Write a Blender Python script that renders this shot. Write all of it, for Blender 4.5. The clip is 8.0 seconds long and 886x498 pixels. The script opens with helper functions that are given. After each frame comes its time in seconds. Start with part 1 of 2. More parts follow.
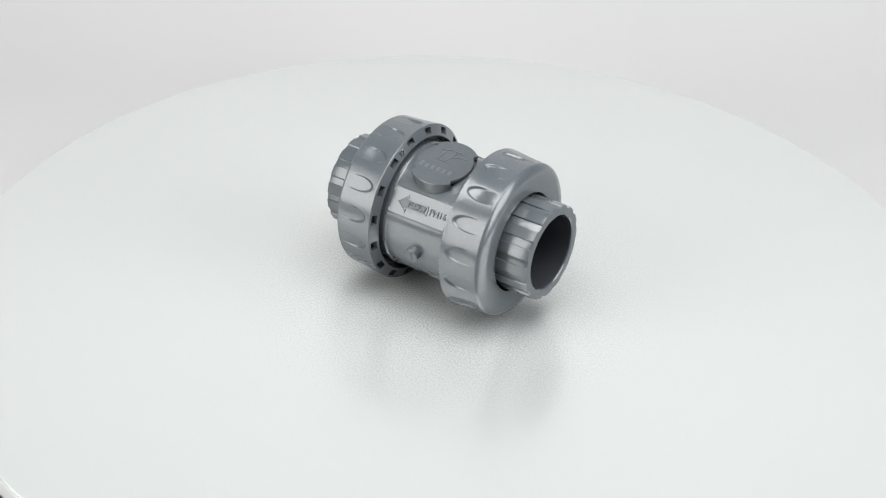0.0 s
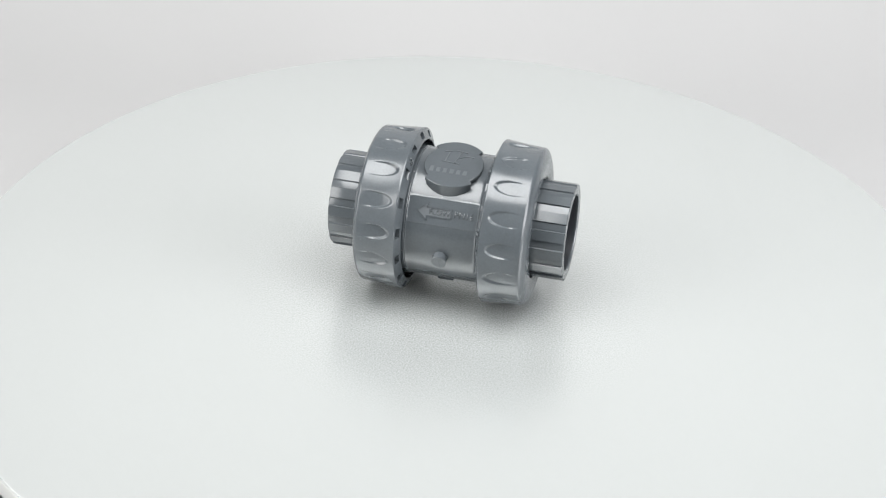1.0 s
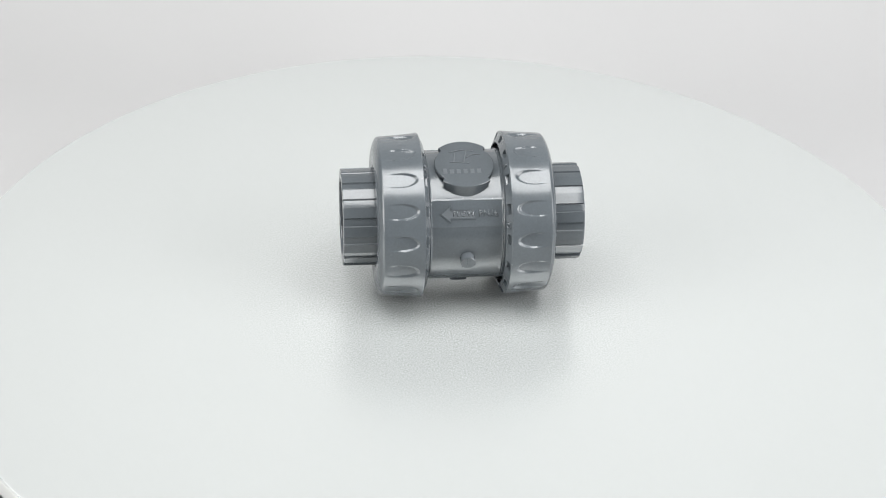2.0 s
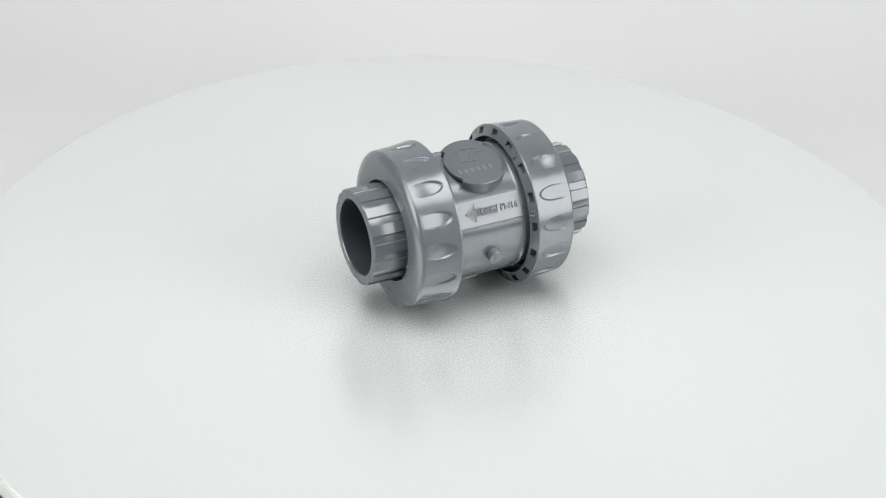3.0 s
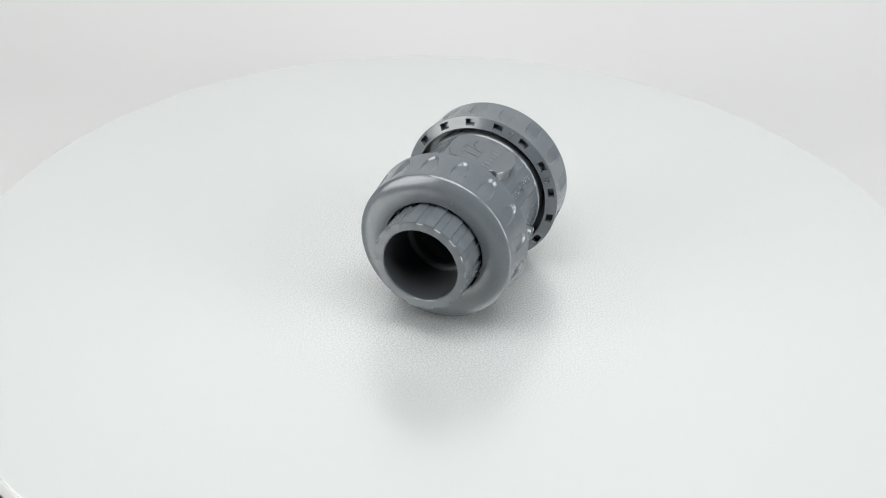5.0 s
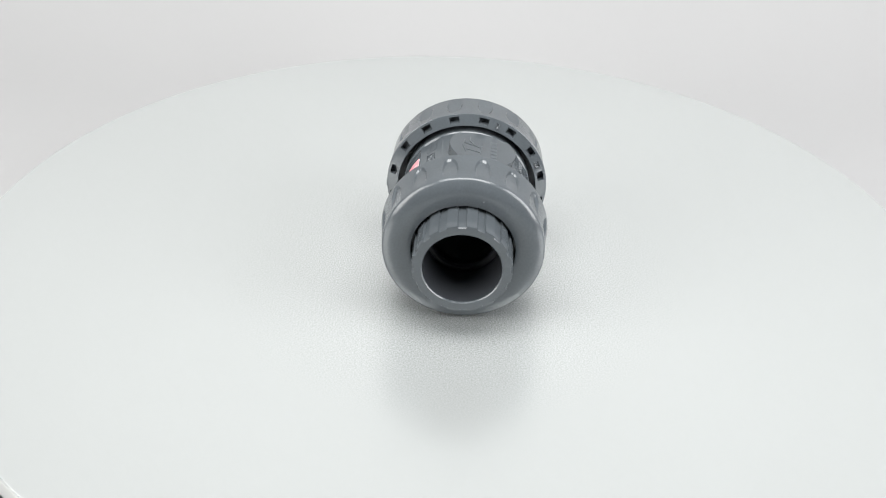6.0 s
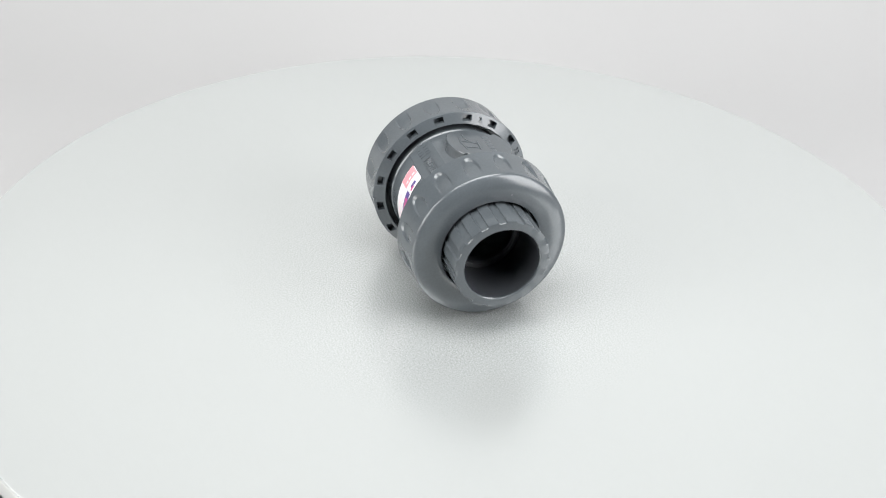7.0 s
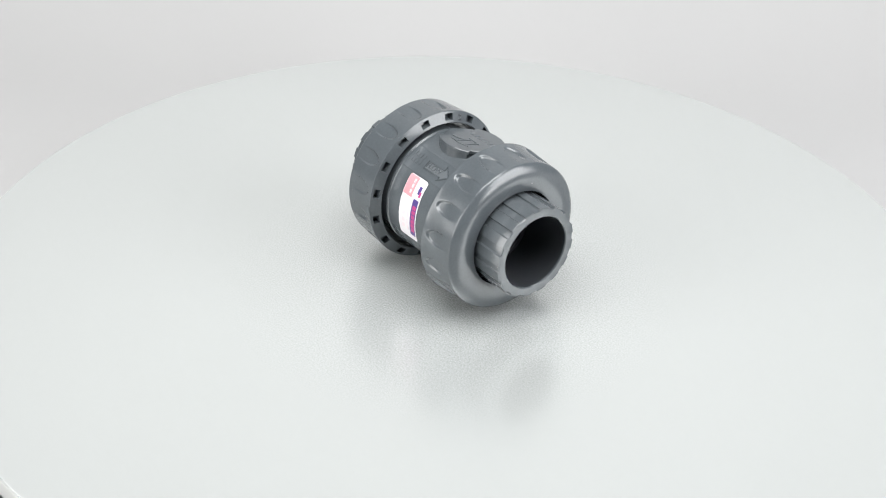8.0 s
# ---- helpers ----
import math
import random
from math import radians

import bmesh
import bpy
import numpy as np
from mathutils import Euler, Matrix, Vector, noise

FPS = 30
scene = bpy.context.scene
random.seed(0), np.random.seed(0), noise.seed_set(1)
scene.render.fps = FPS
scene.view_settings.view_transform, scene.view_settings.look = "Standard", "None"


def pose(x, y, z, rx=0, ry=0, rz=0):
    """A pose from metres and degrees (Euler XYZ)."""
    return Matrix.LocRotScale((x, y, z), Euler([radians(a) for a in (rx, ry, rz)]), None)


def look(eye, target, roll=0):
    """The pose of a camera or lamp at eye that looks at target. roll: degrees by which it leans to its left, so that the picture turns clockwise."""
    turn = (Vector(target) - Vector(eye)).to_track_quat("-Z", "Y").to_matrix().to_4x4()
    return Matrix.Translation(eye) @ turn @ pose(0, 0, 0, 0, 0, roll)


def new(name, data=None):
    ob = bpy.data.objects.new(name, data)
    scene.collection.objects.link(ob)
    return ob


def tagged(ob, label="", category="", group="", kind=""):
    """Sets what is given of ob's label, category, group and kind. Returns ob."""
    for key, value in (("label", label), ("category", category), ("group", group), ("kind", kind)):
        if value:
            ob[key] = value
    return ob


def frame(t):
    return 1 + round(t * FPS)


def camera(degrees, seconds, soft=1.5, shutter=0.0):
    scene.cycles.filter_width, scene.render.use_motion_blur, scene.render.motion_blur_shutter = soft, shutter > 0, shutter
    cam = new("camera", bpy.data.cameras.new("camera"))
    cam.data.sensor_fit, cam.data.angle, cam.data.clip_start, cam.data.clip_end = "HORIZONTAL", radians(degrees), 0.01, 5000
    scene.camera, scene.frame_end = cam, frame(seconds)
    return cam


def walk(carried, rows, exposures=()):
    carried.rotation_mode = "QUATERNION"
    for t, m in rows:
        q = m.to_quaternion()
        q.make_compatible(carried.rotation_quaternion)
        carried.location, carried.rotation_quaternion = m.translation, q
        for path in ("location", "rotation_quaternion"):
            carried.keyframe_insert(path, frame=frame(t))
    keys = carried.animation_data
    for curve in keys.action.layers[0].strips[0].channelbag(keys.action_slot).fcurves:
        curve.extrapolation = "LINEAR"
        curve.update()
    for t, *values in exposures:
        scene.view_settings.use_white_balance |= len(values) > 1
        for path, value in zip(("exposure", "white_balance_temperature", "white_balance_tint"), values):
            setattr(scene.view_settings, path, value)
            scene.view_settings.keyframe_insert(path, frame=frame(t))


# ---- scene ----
# A grey plastic check valve turning on a white turntable in front of a white paper sweep.
S = 0.0525                      # about the radius of the union nuts, in metres; lengths of the valve are given in it
ZC = 1.026                      # height of the valve's axis over the plate, in S

# ---- camera: it stands still ----
cam = camera(30.231, 8.0, soft=0.95)
cam.data.dof.use_dof = True
cam.data.dof.focus_distance, cam.data.dof.aperture_fstop = 1.1, 7.5
EYE = pose(0, -17.6697 * S, 11.7811 * S, 90 - 32.7856, 0, 0.3447) @ pose(0, 0, 0, 0, 0, 1.9783)
walk(cam, [(0.0, EYE), (8.0, EYE)])

# ---- light: soft boxes at both sides and overhead, in a pale studio ----
world = bpy.data.worlds.new("studio_air")
world.use_nodes = True
world.node_tree.nodes["Background"].inputs[0].default_value = (0.95, 0.98, 1.0, 1)
world.node_tree.nodes["Background"].inputs[1].default_value = 0.16
scene.world = world
scene.view_settings.exposure = 0.36


def softbox(name, eye, target, sx, sy, watts, colour):
    data = bpy.data.lights.new(name, "AREA")
    data.shape, data.size, data.size_y, data.energy, data.color = "RECTANGLE", sx, sy, watts, colour
    ob = new(name, data)
    ob.matrix_world = look(eye, target)
    return ob


softbox("softbox_west", (-1.05, -0.55, 0.5), (0, 0, 0.1), 0.8, 1.05, 12.6, (1.0, 0.995, 0.98))
softbox("softbox_east", (1.08, -0.46, 0.5), (0, 0, 0.1), 0.8, 1.05, 14.5, (0.985, 0.99, 1.0))
softbox("softbox_top", (0, -0.26, 1.25), (0, -0.1, 0), 1.3, 0.8, 21.8, (0.99, 1.0, 1.0))


# ---- materials ----
def material(name, colour, rough, metallic=0.0, vary=0.08, grain=0.0, grain_size=900.0, stain_size=9.0, rough_vary=0.03, spec=0.5, specks=0.0, wave=0.0, flake=0.0):
    m = bpy.data.materials.new(name)
    m.use_nodes = True
    nt = m.node_tree
    b = nt.nodes["Principled BSDF"]
    b.inputs["Metallic"].default_value = metallic
    b.inputs["Specular IOR Level"].default_value = spec
    tc = nt.nodes.new("ShaderNodeTexCoord")

    def fine(scale, detail):
        n = nt.nodes.new("ShaderNodeTexNoise")
        n.inputs["Scale"].default_value, n.inputs["Detail"].default_value = scale, detail
        nt.links.new(tc.outputs["Object"], n.inputs["Vector"])
        return n.outputs["Fac"]

    def spread(fac, lo, hi):
        r = nt.nodes.new("ShaderNodeMapRange")
        r.inputs[1].default_value, r.inputs[2].default_value = 0.3, 0.7
        r.inputs[3].default_value, r.inputs[4].default_value = lo, hi
        nt.links.new(fac, r.inputs[0])
        return r.outputs[0]

    big, small = fine(stain_size, 4), fine(grain_size, 2)
    hsv = nt.nodes.new("ShaderNodeHueSaturation")
    hsv.inputs["Color"].default_value = (*colour, 1)
    mult = nt.nodes.new("ShaderNodeMath")
    mult.operation = "MULTIPLY"
    nt.links.new(spread(big, 1 - vary, 1 + vary), mult.inputs[0])
    nt.links.new(spread(small, 1 - vary * 0.6, 1 + vary * 0.6), mult.inputs[1])
    value = mult.outputs[0]
    worn = None
    if flake:
        # scuffed middle of the plate, where bare metal shows through the pale coat in fine grains
        flat = nt.nodes.new("ShaderNodeVectorMath")
        flat.operation = "MULTIPLY"
        flat.inputs[1].default_value = (1, 1, 0)
        nt.links.new(tc.outputs["Object"], flat.inputs[0])
        away = nt.nodes.new("ShaderNodeVectorMath")
        away.operation = "LENGTH"
        nt.links.new(flat.outputs[0], away.inputs[0])
        worn = nt.nodes.new("ShaderNodeMapRange")
        worn.inputs[1].default_value, worn.inputs[2].default_value = 0.07, 0.165
        worn.inputs[3].default_value, worn.inputs[4].default_value = 1.0, 0.0
        nt.links.new(away.outputs["Value"], worn.inputs[0])
        grains = nt.nodes.new("ShaderNodeMath")
        grains.operation = "MULTIPLY_ADD"
        nt.links.new(spread(fine(950, 3), -flake, flake), grains.inputs[0])
        nt.links.new(worn.outputs[0], grains.inputs[1])
        grains.inputs[2].default_value = metallic
        nt.links.new(grains.outputs[0], b.inputs["Metallic"])
        soft = nt.nodes.new("ShaderNodeMapRange")
        soft.inputs[3].default_value, soft.inputs[4].default_value = 1 - vary, 1 + vary
        nt.links.new(fine(stain_size, 0), soft.inputs[0])
        value = soft.outputs[0]
    nt.links.new(value, hsv.inputs["Value"])
    colour_out = hsv.outputs[0]
    if specks:
        # sparse pale dust and scuff marks
        vor = nt.nodes.new("ShaderNodeTexVoronoi")
        vor.inputs["Scale"].default_value = 170
        nt.links.new(tc.outputs["Object"], vor.inputs["Vector"])
        near = nt.nodes.new("ShaderNodeMapRange")
        near.inputs[1].default_value, near.inputs[2].default_value = 0.09, 0.04
        nt.links.new(vor.outputs["Distance"], near.inputs[0])
        pick = nt.nodes.new("ShaderNodeMapRange")
        pick.inputs[1].default_value, pick.inputs[2].default_value = 0.72, 1.0
        pick.inputs[4].default_value = specks
        nt.links.new(vor.outputs["Color"], pick.inputs[0])
        both = nt.nodes.new("ShaderNodeMath")
        both.operation = "MULTIPLY"
        nt.links.new(near.outputs[0], both.inputs[0])
        nt.links.new(pick.outputs[0], both.inputs[1])
        mix = nt.nodes.new("ShaderNodeMix")
        mix.data_type = "RGBA"
        mix.inputs[7].default_value = (0.6, 0.6, 0.6, 1)
        nt.links.new(both.outputs[0], mix.inputs[0])
        nt.links.new(colour_out, mix.inputs[6])
        colour_out = mix.outputs[2]
    nt.links.new(colour_out, b.inputs["Base Color"])
    nt.links.new(spread(big, rough - rough_vary, rough + rough_vary), b.inputs["Roughness"])
    if grain:
        bump = nt.nodes.new("ShaderNodeBump")
        bump.inputs["Strength"].default_value, bump.inputs["Distance"].default_value = min(1, grain), 0.0006
        nt.links.new(small, bump.inputs["Height"])
        if worn:
            fade = nt.nodes.new("ShaderNodeMath")
            fade.operation = "MULTIPLY"
            fade.inputs[1].default_value = grain
            nt.links.new(worn.outputs[0], fade.inputs[0])
            nt.links.new(fade.outputs[0], bump.inputs["Strength"])
        if wave:
            # shallow unevenness of moulded plastic
            swell = nt.nodes.new("ShaderNodeBump")
            swell.inputs["Strength"].default_value, swell.inputs["Distance"].default_value = wave, 0.004
            nt.links.new(fine(55, 1), swell.inputs["Height"])
            nt.links.new(swell.outputs[0], bump.inputs["Normal"])
        nt.links.new(bump.outputs[0], b.inputs["Normal"])
    return m


GREY = (0.081, 0.092, 0.101)
PVC = material("grey_pvc", GREY, 0.2, spec=0.75, grain=0.004, grain_size=700, stain_size=40, specks=0.5, wave=0.06)
PVC_ROUGH = material("rough_raised_pvc", GREY, 0.5, spec=0.6, grain=0.2, grain_size=1800, stain_size=60)
PVC_MATT = material("grey_pvc_matt", (0.074, 0.084, 0.092), 0.19, spec=0.75, grain=0.01, grain_size=900, stain_size=40, specks=0.5, wave=0.05)
# darker copy of the grey PVC: the bore's shade put into its colour
PVC_SHADED = material("grey_pvc_shaded", (0.035, 0.038, 0.043), 0.3, grain=0.02)
PVC_DARK = material("dark_pvc", (0.03, 0.032, 0.036), 0.4, grain=0.08)
DISC = material("satin_white_sheet", (0.60, 0.62, 0.612), 0.26, metallic=0.53, vary=0.012, grain=0.13, grain_size=1500, stain_size=5, rough_vary=0.0, flake=0.155)
RIM = material("white_edge", (0.55, 0.56, 0.55), 0.35, vary=0.03)
PAPER = material("white_paper", (0.457, 0.455, 0.456), 0.85, vary=0.015, grain=0.05, stain_size=3)
BLACK = material("black_table", (0.012, 0.012, 0.013), 0.5)
WALL = material("dark_wall", (0.06, 0.06, 0.062), 0.9, vary=0.03, stain_size=3)
LABEL_WHITE = material("label_white", (0.72, 0.69, 0.71), 0.3, vary=0.02, stain_size=60)
LABEL_PINK = material("label_pink", (0.8, 0.3, 0.33), 0.3, vary=0.06, stain_size=60)
LABEL_FAINT = material("label_faint_pink", (0.82, 0.62, 0.65), 0.3, vary=0.05)
LABEL_NAVY = material("label_navy", (0.07, 0.045, 0.2), 0.3, vary=0.08)
LABEL_MAGENTA = material("label_magenta", (0.45, 0.05, 0.2), 0.3, vary=0.08)


# ---- building helpers ----
def part(name, bm, mat, parent=None, label="", smooth=40):
    """Links a bmesh as one mesh object, under its thing where one is given."""
    bmesh.ops.recalc_face_normals(bm, faces=bm.faces)
    me = bpy.data.meshes.new(name)
    bm.to_mesh(me)
    bm.free()
    me.materials.append(mat)
    if smooth:
        me.shade_smooth()
        me.set_sharp_from_angle(angle=radians(smooth))
    ob = new(name, me)
    if parent is not None:
        ob.parent = parent
    if label:
        tagged(ob, label)
    return ob


def skin(bm, rows, closed=True):
    """Quads between rows of vertices, each row a ring."""
    for a, b in zip(rows, rows[1:]):
        n = len(a)
        for j in range(n if closed else n - 1):
            k = (j + 1) % n
            bm.faces.new((a[j], a[k], b[k], b[j]))


def ring_point(x, r, phi):
    """A point of the valve: x along its axis, r from it, phi in degrees (90 is up, 180 the front)."""
    a = radians(phi)
    return Vector((x * S, r * math.cos(a) * S, (ZC + r * math.sin(a)) * S))


def lathe(profile, steps, start=0.0, radius=None):
    """A solid of revolution about the valve's axis; radius(x, r, phi) may shape it."""
    bm = bmesh.new()
    rows = []
    for x, r in profile:
        row = []
        for j in range(steps):
            phi = start + 360 * j / steps
            row.append(bm.verts.new(ring_point(x, radius(x, r, phi) if radius else r, phi)))
        rows.append(row)
    skin(bm, rows)
    return bm


def smoothstep(a, b, v):
    u = min(1, max(0, (v - a) / (b - a)))
    return u * u * (3 - 2 * u)


def arc(cx, cr, rad, a0, a1, n):
    """Points (x, r) of a fillet."""
    return [(cx + rad * math.cos(radians(a0 + (a1 - a0) * i / n)), cr + rad * math.sin(radians(a0 + (a1 - a0) * i / n))) for i in range(n + 1)]


def slab(bm, outline, base, u, v, n, low, high, bevel=0.0):
    """A prism over an outline in the plane (u, v) at base, from low to high along n; its top is drawn in by bevel."""
    c = Vector((sum(p[0] for p in outline) / len(outline), sum(p[1] for p in outline) / len(outline)))
    rings = []
    levels = [(low, 0), (high - bevel, 0), (high, bevel)] if bevel else [(low, 0), (high, 0)]
    for h, inset in levels:
        ring = []
        for p in outline:
            q = Vector(p)
            away = q - c
            if inset and away.length > 1e-9:
                q -= away.normalized() * inset
            ring.append(bm.verts.new(base + (u * q.x + v * q.y + n * h) * S))
        rings.append(ring)
    skin(bm, rings)
    bm.faces.new(rings[-1])
    bm.faces.new(list(reversed(rings[0])))


def lettering(text, size, depth, base, u, v, n, width=None):
    """Raised letters of the built-in font, centred at base in the plane (u, v)."""
    cu = bpy.data.curves.new("letters", "FONT")
    cu.body, cu.size, cu.extrude, cu.align_x, cu.align_y, cu.resolution_u = text, 1.0, 0.0, "CENTER", "CENTER", 3
    cu.offset = 0.003
    ob = bpy.data.objects.new("letters", cu)
    me = bpy.data.meshes.new_from_object(ob)
    bm = bmesh.new()
    bm.from_mesh(me)
    bpy.data.objects.remove(ob)
    bpy.data.curves.remove(cu)
    bpy.data.meshes.remove(me)
    xs = [w.co.x for w in bm.verts]
    wide = width / (max(xs) - min(xs)) if width else size
    res = bmesh.ops.extrude_face_region(bm, geom=bm.faces[:])
    top = {g for g in res["geom"] if isinstance(g, bmesh.types.BMVert)}
    for w in bm.verts:
        w.co = base + (u * (w.co.x * wide) + v * (w.co.y * size) + n * (depth if w in top else -0.006)) * S
    return bm


# ---- setting: table, paper sweep, closed room ----
def box(name, lo, hi, mat, label, category, bevel=0.0):
    bm = bmesh.new()
    bmesh.ops.create_cube(bm, size=1)
    for w in bm.verts:
        w.co = Vector([lo[i] + (w.co[i] + 0.5) * (hi[i] - lo[i]) for i in range(3)])
    if bevel:
        bmesh.ops.bevel(bm, geom=bm.edges[:], offset=bevel, segments=2, affect="EDGES")
    ob = part(name, bm, mat, smooth=30 if bevel else 0)
    return tagged(ob, label, category, kind="structure")


TABLE_Z = -0.105
box("floor", (-2.6, -2.6, -0.92), (2.6, 2.4, -0.85), WALL, "dark grey studio floor", "floor")
box("ceiling", (-2.6, -2.6, 2.3), (2.6, 2.4, 2.37), WALL, "dark grey studio ceiling", "ceiling")
box("wall_north", (-2.6, 2.4, -0.92), (2.6, 2.5, 2.37), WALL, "dark grey studio wall behind the paper", "wall")
box("wall_south", (-2.6, -2.7, -0.92), (2.6, -2.6, 2.37), WALL, "dark grey studio wall", "wall")
box("wall_west", (-2.7, -2.7, -0.92), (-2.6, 2.5, 2.37), WALL, "dark grey studio wall", "wall")
box("wall_east", (2.6, -2.7, -0.92), (2.7, 2.5, 2.37), WALL, "dark grey studio wall", "wall")


def make_table():
    t = new("table")
    t.location = (0, 0, 0)
    for name, lo, hi in (("tabletop", (-1.3, -0.62, TABLE_Z - 0.04), (1.3, 1.2, TABLE_Z - 0.002)),):
        bm = bmesh.new()
        bmesh.ops.create_cube(bm, size=1)
        for w in bm.verts:
            w.co = Vector([lo[i] + (w.co[i] + 0.5) * (hi[i] - lo[i]) for i in range(3)])
        part(name, bm, BLACK, t, smooth=0)
    for x in (-1.2, 1.2):
        for y in (-0.52, 1.1):
            bm = bmesh.new()
            bmesh.ops.create_cube(bm, size=1)
            for w in bm.verts:
                w.co = Vector((x + w.co.x * 0.06, y + w.co.y * 0.06, -0.85 + (w.co.z + 0.5) * (TABLE_Z - 0.04 + 0.85)))
            part("leg", bm, BLACK, t, smooth=0)
    return tagged(t, "black table under the turntable and paper sweep", "table")


make_table()


def make_sweep():
    bm = bmesh.new()
    line = [(-0.12, TABLE_Z)] + [(0.45 * i / 4, TABLE_Z) for i in range(5)]
    line += [(0.45 + 0.5 * math.sin(radians(a)), TABLE_Z + 0.5 * (1 - math.cos(radians(a)))) for a in range(6, 91, 6)]
    line += [(0.95, z) for z in (0.8, 1.2, 1.6, 2.0)]
    skin(bm, [[bm.verts.new((x, y, z)) for x in (-1.28, -0.64, 0, 0.64, 1.28)] for y, z in line], closed=False)
    ob = part("backdrop", bm, PAPER, smooth=60)
    m = ob.modifiers.new("thickness", "SOLIDIFY")
    m.thickness, m.offset = 0.0015, 0
    return tagged(ob, "seamless white paper sweep curving up behind the turntable", "backdrop", kind="structure")


make_sweep()


# ---- turntable ----
def make_turntable():
    root = new("turntable")
    rad, thick = 6.4035 * S, 0.015
    n = 256

    def spin(profile):
        bm = bmesh.new()
        rows = [[bm.verts.new((r * math.cos(2 * math.pi * j / n), r * math.sin(2 * math.pi * j / n), z)) for j in range(n)] for r, z in profile]
        skin(bm, rows)
        return bm, rows

    bm, rows = spin([(rad - 0.0006, -0.0016), (rad - 0.0006, -0.0004), (rad - 0.001, 0), (0.02, 0)])
    bm.faces.new(rows[-1])
    # the plate's skin lies over the rim board
    part("plate", bm, DISC, root, "pale satin sheet with fine grain", smooth=30)
    bm, rows = spin([(0.05, -0.0015), (rad - 0.0012, -0.0015), (rad - 0.0004, -0.0015), (rad, -0.0022), (rad, -thick + 0.001), (rad - 0.001, -thick), (0.05, -thick)])
    bm.faces.new(rows[0])
    bm.faces.new(rows[-1])
    part("rim", bm, RIM, root, "white rounded edge of the plate", smooth=30)
    bm, rows = spin([(0.09, -thick), (0.09, -0.085), (0.12, -0.095), (0.12, TABLE_Z + 0.0015)])
    bm.faces.new(rows[0])
    bm.faces.new(rows[-1])
    part("base", bm, BLACK, root, "dark round foot", smooth=30)
    return tagged(root, "round white turntable plate with satin grained top", "turntable")


turntable = make_turntable()


# ---- valve ----
XI, XS = 0.485, 1.4833                    # inner faces of the nuts, ends of the sockets
RS, RHO = 0.605, 0.477                    # socket: outer and inner radius
PITCH, PHASE = 22.5, 123.8                # grips and pockets of a nut: sixteen round it
FRONT, REAR, CAP = 148.8, 54.5, 101.2     # directions of the flats and of the cap


def body_radius(x, r, phi):
    if abs(x) > 0.425 or r < 0.7:
        return r
    for mid in (FRONT, REAR):
        off = (phi - mid + 180) % 360 - 180
        if abs(off) < 12.01:
            return 0.802 * math.cos(radians(12)) / math.cos(radians(off)) + 0.005
    return r


def make_body(valve):
    half = [(0.0, 0.80), (0.2, 0.80), (0.40, 0.80), (0.424, 0.80), (0.432, 0.803), (0.438, 0.808), (0.445, 0.805), (0.448, 0.803), (0.455, 0.808), (0.62, 0.808), (0.62, 0.60), (0.3, 0.44), (0.0, 0.40)]
    profile = [(-x, r) for x, r in reversed(half)] + half[1:]
    return part("body", lathe(profile, 360, 0.0, body_radius), PVC, valve, "glossy grey plastic valve body", smooth=25)


def nut_radius(x, r, phi):
    """The grips: scoops pressed into the nut's side, blunt at their inner end and running out at the outer one."""
    if r < 0.975:
        return r
    off = (phi - PHASE + PITCH / 2) % PITCH - PITCH / 2
    d = math.hypot((x - 0.82) / (0.24 if x < 0.82 else 0.32), off / 5.8)
    if d >= 1:
        return r
    return r - 0.025 * smoothstep(0.0, 0.2, 1 - d) * (1 - smoothstep(0.7, 1.01, x))


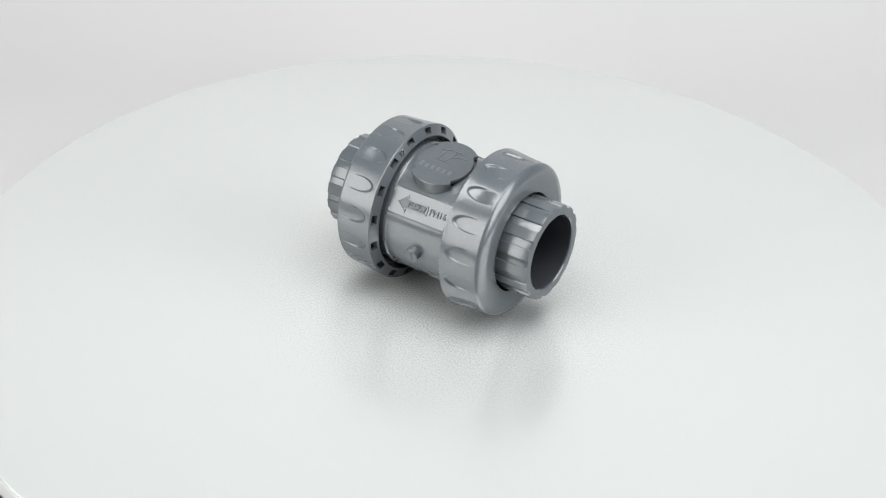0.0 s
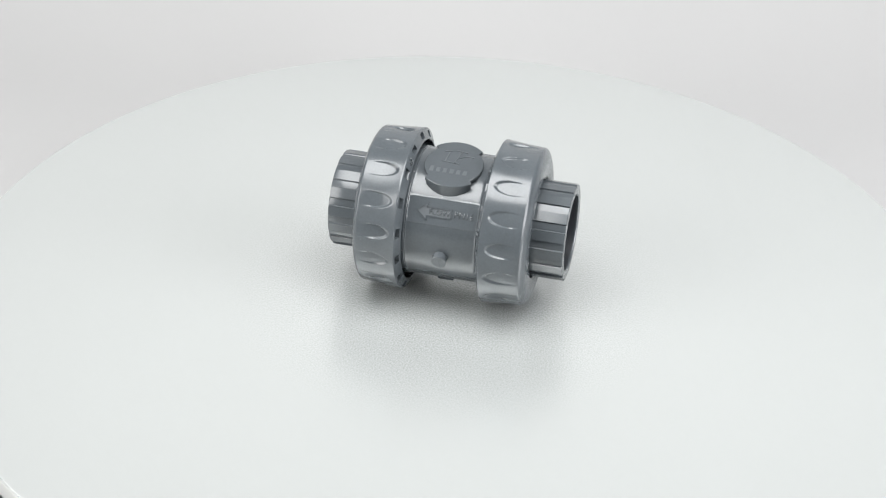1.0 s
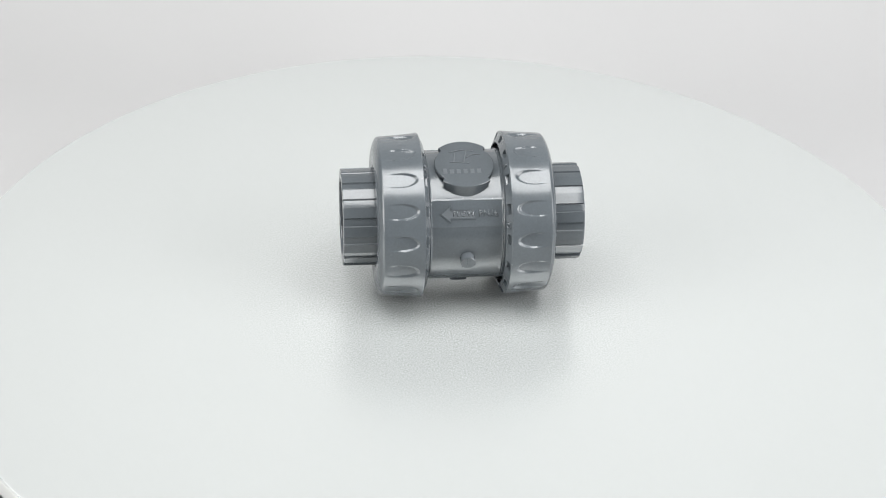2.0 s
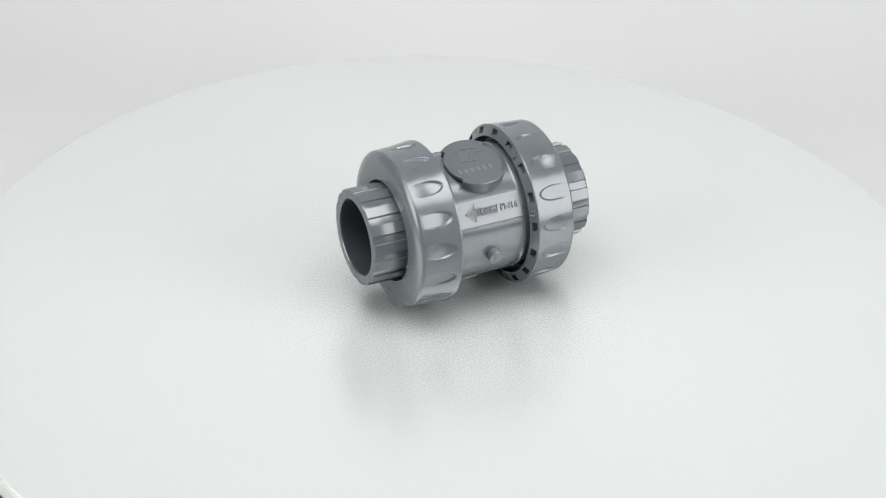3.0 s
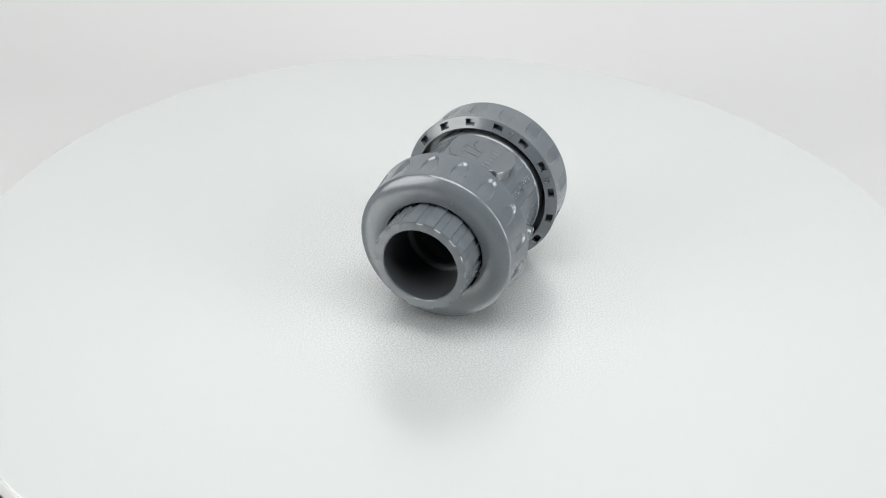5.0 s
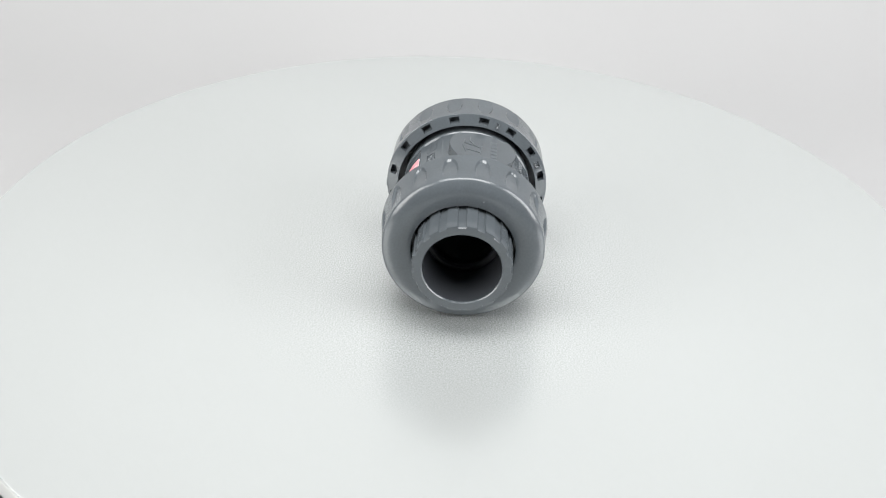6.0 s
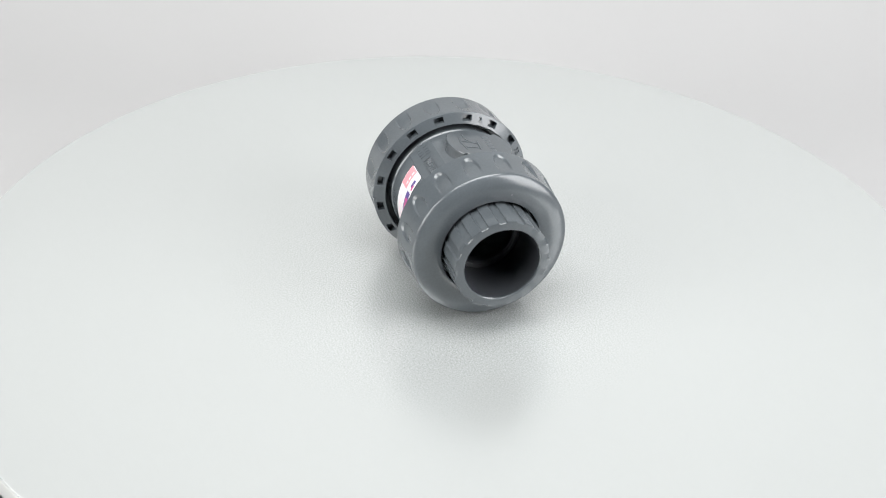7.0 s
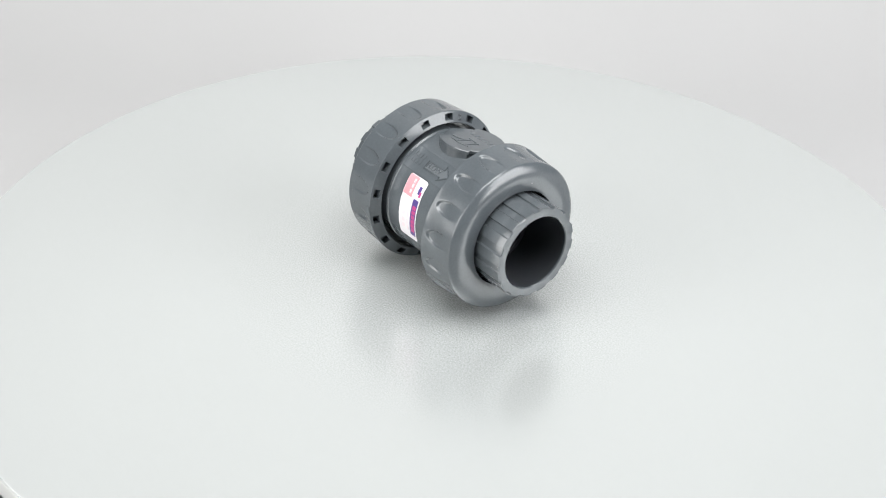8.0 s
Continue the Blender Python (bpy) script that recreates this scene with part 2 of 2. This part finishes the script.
def make_nut_mesh():
    """The nut of the +x side: a shell with sixteen square pockets in its inner face."""
    per = 48
    steps = 16 * per
    start = PHASE - PITCH / 2
    bm = bmesh.new()

    def ring(x, r):
        return [bm.verts.new(ring_point(x, nut_radius(x, r, start + 360 * j / steps), start + 360 * j / steps)) for j in range(steps)]

    inner = [ring(XI - 0.022, 0.888), ring(XI - 0.01, 0.918), ring(XI + 0.024, 0.996), ring(XI + 0.032, 1.014)]
    side = [ring(x, r) for x, r in arc(XI + 0.044, 1.014, 0.012, 180, 90, 3)[1:-1]]
    for i in range(55):
        x = XI + 0.05 + (1.012 - XI - 0.05) * i / 54
        side.append(ring(x, 1.026 - 0.038 * (i / 54) ** 0.8))
    # a faint edge, then the broad shoulder
    x, r = 1.013, 0.9875
    for step, slope in ((0.004, 30), (0.008, 35), (0.009, 42), (0.01, 49), (0.012, 55), (0.016, 60), (0.022, 64), (0.028, 69), (0.032, 74), (0.034, 79), (0.034, 84), (0.034, 88)):
        side.append(ring(x, r))
        x, r = x + step * math.cos(radians(slope)), r - step * math.sin(radians(slope))
    side += [ring(x, r) for x, r in ((x, r), (x - 0.002, 0.70), (x - 0.007, 0.665), (x - 0.015, 0.64), (x - 0.028, 0.632), (0.82, 0.63))]
    bore = [inner[0], ring(XI - 0.015, 0.88), ring(0.66, 0.878), ring(0.66, 0.62)]
    skin(bm, [inner[3]] + side)
    skin(bm, bore)
    skin(bm, [inner[0], inner[1]])
    skin(bm, [inner[2], inner[3]])
    lo, hi = per // 2 - 8, per // 2 + 8
    for j in range(steps):
        k = (j + 1) % steps
        if not lo <= j % per < hi:
            bm.faces.new((inner[1][j], inner[1][k], inner[2][k], inner[2][j]))
    deep = Vector((0.09 * S, 0, 0))
    for g in range(16):
        cols = [g * per + c for c in range(lo, hi + 1)]
        low = [bm.verts.new(inner[1][c].co + deep) for c in cols]
        high = [bm.verts.new(inner[2][c].co + deep) for c in cols]
        for i in range(len(cols) - 1):
            a, b = cols[i], cols[i + 1]
            bm.faces.new((low[i], low[i + 1], high[i + 1], high[i]))
            bm.faces.new((inner[1][a], inner[1][b], low[i + 1], low[i]))
            bm.faces.new((inner[2][a], inner[2][b], high[i + 1], high[i]))
        bm.faces.new((inner[1][cols[0]], inner[2][cols[0]], high[0], low[0]))
        bm.faces.new((inner[1][cols[-1]], inner[2][cols[-1]], high[-1], low[-1]))
    return bm


def socket_profile(groove_mid):
    def radius(x, r, phi):
        if r < 0.59 or x < 0.9:
            return r
        off = abs((phi - groove_mid + PITCH / 2) % PITCH - PITCH / 2)
        rib = r * math.cos(radians(6)) / math.cos(radians(min(7, PITCH / 2 - off))) + 0.002
        return rib - 0.022 * (1 - smoothstep(4.6, 5.0, off))
    return radius


def make_socket(valve, side):
    groove = 133.0 if side < 0 else 145.5
    if side < 0:
        groove = 180 - groove
    profile = [(0.63, 0.80), (0.82, 0.80), (0.82, 0.60), (0.9, 0.60), (0.905, RS), (1.1, RS), (1.3, RS), (XS - 0.02, RS), (XS - 0.006, RS - 0.004), (XS, RS - 0.028),
               (XS, RHO + 0.012), (XS - 0.012, RHO + 0.001), (XS - 0.03, RHO), (0.63, RHO + 0.02), (0.63, 0.80)]
    ob = part("socket_end", lathe(profile, 16 * 30, 0.0, socket_profile(groove)), PVC_MATT, valve, "ribbed grey plastic pipe socket", smooth=28)
    # a lining in the darkened grey paints the shade inside the socket
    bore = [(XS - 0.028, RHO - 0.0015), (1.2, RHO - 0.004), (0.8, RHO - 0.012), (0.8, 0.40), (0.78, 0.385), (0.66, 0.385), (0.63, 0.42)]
    part("bore", lathe(bore, 96), PVC_SHADED, ob, "smooth inside of the socket, its shade put into the colour", smooth=28)
    # the ring takes the same shade-dark colour
    seat = [(0.795, 0.464), (0.815, 0.46), (0.82, 0.43), (0.81, 0.405), (0.79, 0.40)]
    part("seat_ring", lathe(seat, 96), PVC_SHADED, ob, "grey ring at the bottom of the socket, coloured as in shade", smooth=40)
    return ob


def facing(phi, rear=False):
    """Axes of a patch on the body seen from outside: to the right, up, outward."""
    a = radians(phi)
    n = Vector((0, math.cos(a), math.sin(a)))
    u = Vector((-1 if rear else 1, 0, 0))
    return u, n.cross(u), n


def make_cap(valve):
    a = radians(CAP)
    n = Vector((0, math.cos(a), math.sin(a)))
    u = Vector((1, 0, 0))
    v = n.cross(u)
    base = Vector((0.005 * S, 0, ZC * S)) - v * (0.02 * S)

    def notch(deg):
        # the sides are trimmed; front and back stand out as lips
        off = min(abs((deg - m + 180) % 360 - 180) for m in (0, 180))
        return 0.362 + 0.056 * smoothstep(44, 46.5, off)

    rim = [(notch(d) * math.cos(radians(d)), notch(d) * math.sin(radians(d))) for d in range(0, 360)]
    bm = bmesh.new()
    slab(bm, rim, base, u, v, n, 0.80, 0.846, 0.006)
    cap = part("cap", bm, PVC_MATT, valve, "round matt grey cap with notched rim", smooth=35)
    bm = bmesh.new()
    slab(bm, [(0.27 * math.cos(radians(d)), 0.27 * math.sin(radians(d))) for d in range(0, 360, 5)], base, u, v, n, 0.66, 0.801)
    part("neck", bm, PVC, cap)
    for mid in (90, 270):
        arcs = [(0.408 * math.cos(radians(d)), 0.408 * math.sin(radians(d))) for d in range(mid - 42, mid + 43, 3)]
        bm = bmesh.new()
        slab(bm, arcs, base, u, v, n, 0.58, 0.802)
        part("skirt", bm, PVC_MATT, cap)
    # raised emblem and its plain word bar
    top = base + n * (0.846 * S)
    strokes = [((-0.16, 0.03), (0.06, 0.01), 0.0065), ((-0.03, 0.25), (0.13, 0.23), 0.0065), ((0.05, 0.24), (0.0, 0.03), 0.0065), ((0.04, 0.11), (0.12, 0.165), 0.0065), ((0.12, 0.165), (0.22, 0.16), 0.0065), ((-0.12, 0.03), (-0.10, 0.2), 0.006), ((-0.16, 0.21), (-0.04, 0.245), 0.006)]
    for p, q, w in strokes:
        p, q = Vector(p), Vector(q)
        side = (q - p).normalized().orthogonal() * w
        bm = bmesh.new()
        slab(bm, [p - side, q - side, q + side, p + side], top, u, v, n, -0.004, 0.007, 0.003)
        part("emblem_stroke", bm, PVC_ROUGH, cap, smooth=0)
    for i in range(6):
        x = -0.27 + i * 0.083
        h = 0.048 if i == 0 else 0.04
        bm = bmesh.new()
        slab(bm, [(x, -0.18), (x + 0.05, -0.18), (x + 0.05, -0.18 + 2 * h), (x, -0.18 + 2 * h)], top, u, v, n, -0.004, 0.0035, 0.003)
        part("emblem_bar", bm, PVC_ROUGH, cap, smooth=0)
    return cap


def outline_strip(bm, pts, w, base, u, v, n, high):
    """Raised lines along a closed outline."""
    for p, q in zip(pts, pts[1:] + pts[:1]):
        p, q = Vector(p), Vector(q)
        along = (q - p).normalized()
        side = along.orthogonal() * w
        p, q = p - along * w, q + along * w
        slab(bm, [p - side, q - side, q + side, p + side], base, u, v, n, -0.006, high, 0.002)


def make_flow_mark(valve, rear):
    mid = REAR if rear else FRONT
    u, v, n = facing(mid, rear)
    flat = 0.802 * math.cos(radians(12)) + 0.005
    base = Vector((0, 0, ZC * S)) + n * (flat * S)

    def at(x):
        return x if not rear else -x
    pts = [(at(-0.322), 0.0), (at(-0.195), 0.105), (at(-0.195), 0.055), (at(0.105), 0.055), (at(0.105), -0.055), (at(-0.195), -0.055), (at(-0.195), -0.105)]
    bm = bmesh.new()
    outline_strip(bm, pts, 0.007, base, u, v, n, 0.011)
    part("flow_arrow", bm, PVC, valve, "raised arrow outline on the flat", smooth=0)
    bm = bmesh.new()
    slab(bm, pts, base, u, v, n, -0.02, 0.001)
    part("arrow_field", bm, PVC_ROUGH, valve, "finely roughened field inside the arrow", smooth=0)
    part("flow_letters", lettering("FLOW", 0.1, 0.01, base + (u * at(-0.04)) * S, u, v, n, 0.26), PVC, valve, "raised letters reading FLOW", smooth=0)
    if not rear:
        part("pressure_letters", lettering("PN16", 0.118, 0.009, base + (u * 0.262) * S, u, v, n, 0.235), PVC, valve, "raised letters reading PN16", smooth=0)
    else:
        for row in (0, 1):
            for i in range(4):
                x = -0.39 + i * 0.055
                bm = bmesh.new()
                y0 = 0.03 - row * 0.09
                slab(bm, [(x, y0), (x + 0.035, y0), (x + 0.035, y0 + 0.055), (x, y0 + 0.055)], base, u, v, n, -0.006, 0.007, 0.002)
                part("raised_mark", bm, PVC, valve, smooth=0)


def make_pin(valve):
    u, v, n = facing(191)
    base = Vector((0.012 * S, 0, ZC * S))
    bm = bmesh.new()
    ring = [(0.092 * math.cos(radians(d)), 0.092 * math.sin(radians(d))) for d in range(0, 360, 12)]
    slab(bm, ring, base, u, v, n, 0.74, 0.892, 0.008)
    pin = part("pin", bm, PVC, valve, "short round peg with a slotted face", smooth=40)
    bm = bmesh.new()
    slab(bm, [(-0.01, -0.075), (0.01, -0.075), (0.01, 0.075), (-0.01, 0.075)], base, u, v, n, 0.88, 0.898, 0.002)
    part("rib", bm, PVC, pin, smooth=0)
    u, v, n = facing(172)
    bm = bmesh.new()
    slab(bm, [(0.01 * math.cos(radians(d)), 0.01 * math.sin(radians(d))) for d in range(0, 360, 30)], Vector((0, 0, ZC * S)), u, v, n, 0.78, 0.806)
    part("moulding_dot", bm, PVC, valve)


def make_smear_block(valve):
    """A low block under the body, added to stand for a dark smear there."""
    u, v, n = facing(250)
    bm = bmesh.new()
    slab(bm, [(-0.12, -0.012), (0.06, -0.025), (0.09, 0.008), (-0.09, 0.014)], Vector((-0.01 * S, 0, ZC * S)), u, v, n, 0.76, 0.85, 0.01)
    part("smear_block", bm, PVC, valve, smooth=40)


def patch(bm, x0, x1, p0, p1, r, corner=0.0):
    """A thin curved sheet on the body, from x0 to x1 and from phi p0 to p1."""
    nx, np_ = 12, max(4, int(abs(p1 - p0) / 1.5))
    rows = []
    for i in range(np_ + 1):
        phi = p0 + (p1 - p0) * i / np_
        e = min(phi - min(p0, p1), max(p0, p1) - phi) * math.pi / 180 * r
        inset = corner - math.sqrt(max(0, corner ** 2 - (corner - e) ** 2)) if corner and e < corner else 0.0
        a, b = min(x0, x1) + inset, max(x0, x1) - inset
        row = []
        for j in range(nx + 1):
            x = a + (b - a) * j / nx
            row.append(bm.verts.new(ring_point(x, body_radius(x, 0.8, phi % 360) + r - 0.8, phi)))
        rows.append(row)
    skin(bm, rows, closed=False)


def make_label(valve):
    bm = bmesh.new()
    patch(bm, -0.13, 0.21, -20, 41.5, 0.8025, 0.03)
    label = part("label", bm, LABEL_WHITE, valve, "white and pink printed paper sticker", smooth=40)

    def print_patch(name, mat, x0, x1, p0, p1, lift=0.8034):
        bm = bmesh.new()
        patch(bm, x0, x1, p0, p1, lift)
        part(name, bm, mat, label, smooth=40)

    print_patch("pink_panel", LABEL_PINK, 0.035, 0.205, 22, 40.8)
    for p in (25, 30, 35):
        print_patch("panel_bar", LABEL_WHITE if p == 30 else LABEL_FAINT, 0.07, 0.10, p, p + 3.5)
    print_patch("emblem", LABEL_NAVY, -0.085, -0.035, 27.5, 35)
    print_patch("emblem_wing", LABEL_MAGENTA, -0.105, -0.07, 25.5, 30.5, 0.8042)
    print_patch("word_band", LABEL_NAVY, -0.112, -0.012, -14, 22.5)
    for i in range(6):
        print_patch("word_bar", LABEL_MAGENTA, -0.1, -0.034, 12.6 - i * 4.5, 16.4 - i * 4.5, 0.8042)
    for i, p in enumerate((16, 9.5, 3, -4, -10)):
        print_patch("faint_bar", LABEL_FAINT, 0.09, 0.14, p, p + 4)
        print_patch("faint_bar", LABEL_FAINT, 0.03, 0.05, p, p + 4.5)


def make_numerals(valve, nut, side):
    """Raised marks between the pockets of a nut's inner face."""
    def spot(phi):
        a = radians(phi)
        out = Vector((0, math.cos(a), math.sin(a)))
        n = (Vector((-side, 0, 0)) + 0.43 * out).normalized()
        up = (out + Vector((0.43 * side, 0, 0))).normalized()
        return up.cross(n), up, n, ring_point(side * XI, 0.955, phi)
    if side > 0:
        u, v, n, base = spot(112.5)
        part("numeral", lettering("2", 0.1, 0.01, base, u, v, n), PVC, nut, "raised numeral two", smooth=0)
    u, v, n, base = spot(158.0 if side > 0 else 113.2)
    mark = part("size_numeral", lettering("32", 0.1, 0.011, base, u, v, n), PVC, nut, "raised numerals reading 32", smooth=0)
    if side < 0:
        # the nut of this side is turned by half a turn, and its mark with it
        mark.matrix_parent_inverse = nut.matrix_basis.inverted()
    else:
        # moulding nub at the edge
        a = Vector((0, 1, 0))
        bm = bmesh.new()
        slab(bm, [(-0.05, -0.05), (0.02, -0.06), (0.03, 0.02), (-0.03, 0.05)], ring_point(0.56, 1.0, -1), Vector((1, 0, 0)), Vector((0, 0, 1)), a, 0.0, 0.034, 0.012)
        part("moulding_nub", bm, PVC, nut, smooth=40)


def make_valve():
    valve = new("check_valve")
    make_body(valve)
    east = part("union_nut", make_nut_mesh(), PVC, valve, "grey plastic union nut with scooped grips", smooth=32)
    west = new("union_nut", east.data)
    west.parent = valve
    west.rotation_euler = (0, 0, math.pi)
    tagged(west, "grey plastic union nut with scooped grips")
    make_numerals(valve, east, 1)
    make_numerals(valve, west, -1)
    make_socket(valve, 1)
    other = make_socket(valve, -1)
    other.rotation_euler = (0, 0, math.pi)
    make_cap(valve)
    make_flow_mark(valve, False)
    make_flow_mark(valve, True)
    make_pin(valve)
    make_smear_block(valve)
    make_label(valve)
    # the closing disc inside
    bm = lathe([(-0.05, 0.02), (-0.06, 0.2), (-0.05, 0.45), (0.05, 0.45), (0.06, 0.2), (0.05, 0.02)], 48)
    part("closing_disc", bm, PVC_DARK, valve, "dark closing disc inside the bore")
    return tagged(valve, "grey plastic union check valve lying on the turntable", "valve")


valve = make_valve()


# ---- what moves: the plate turns and carries the valve ----
def turn(t):
    s = (t - 4) / 4
    return -33.6326 + 20.4706 * t + 0.2159 * s * s - 0.5688 * s ** 3


def motions():
    times = [i * 0.5 for i in range(17)]
    walk(turntable, [(t, pose(0, 0, 0, 0, 0, turn(t))) for t in times])
    walk(valve, [(t, pose(0, 0, 0, 0, 0, turn(t)) @ pose(0.067 * S, -0.1567 * S, 0.0003)) for t in times])


motions()
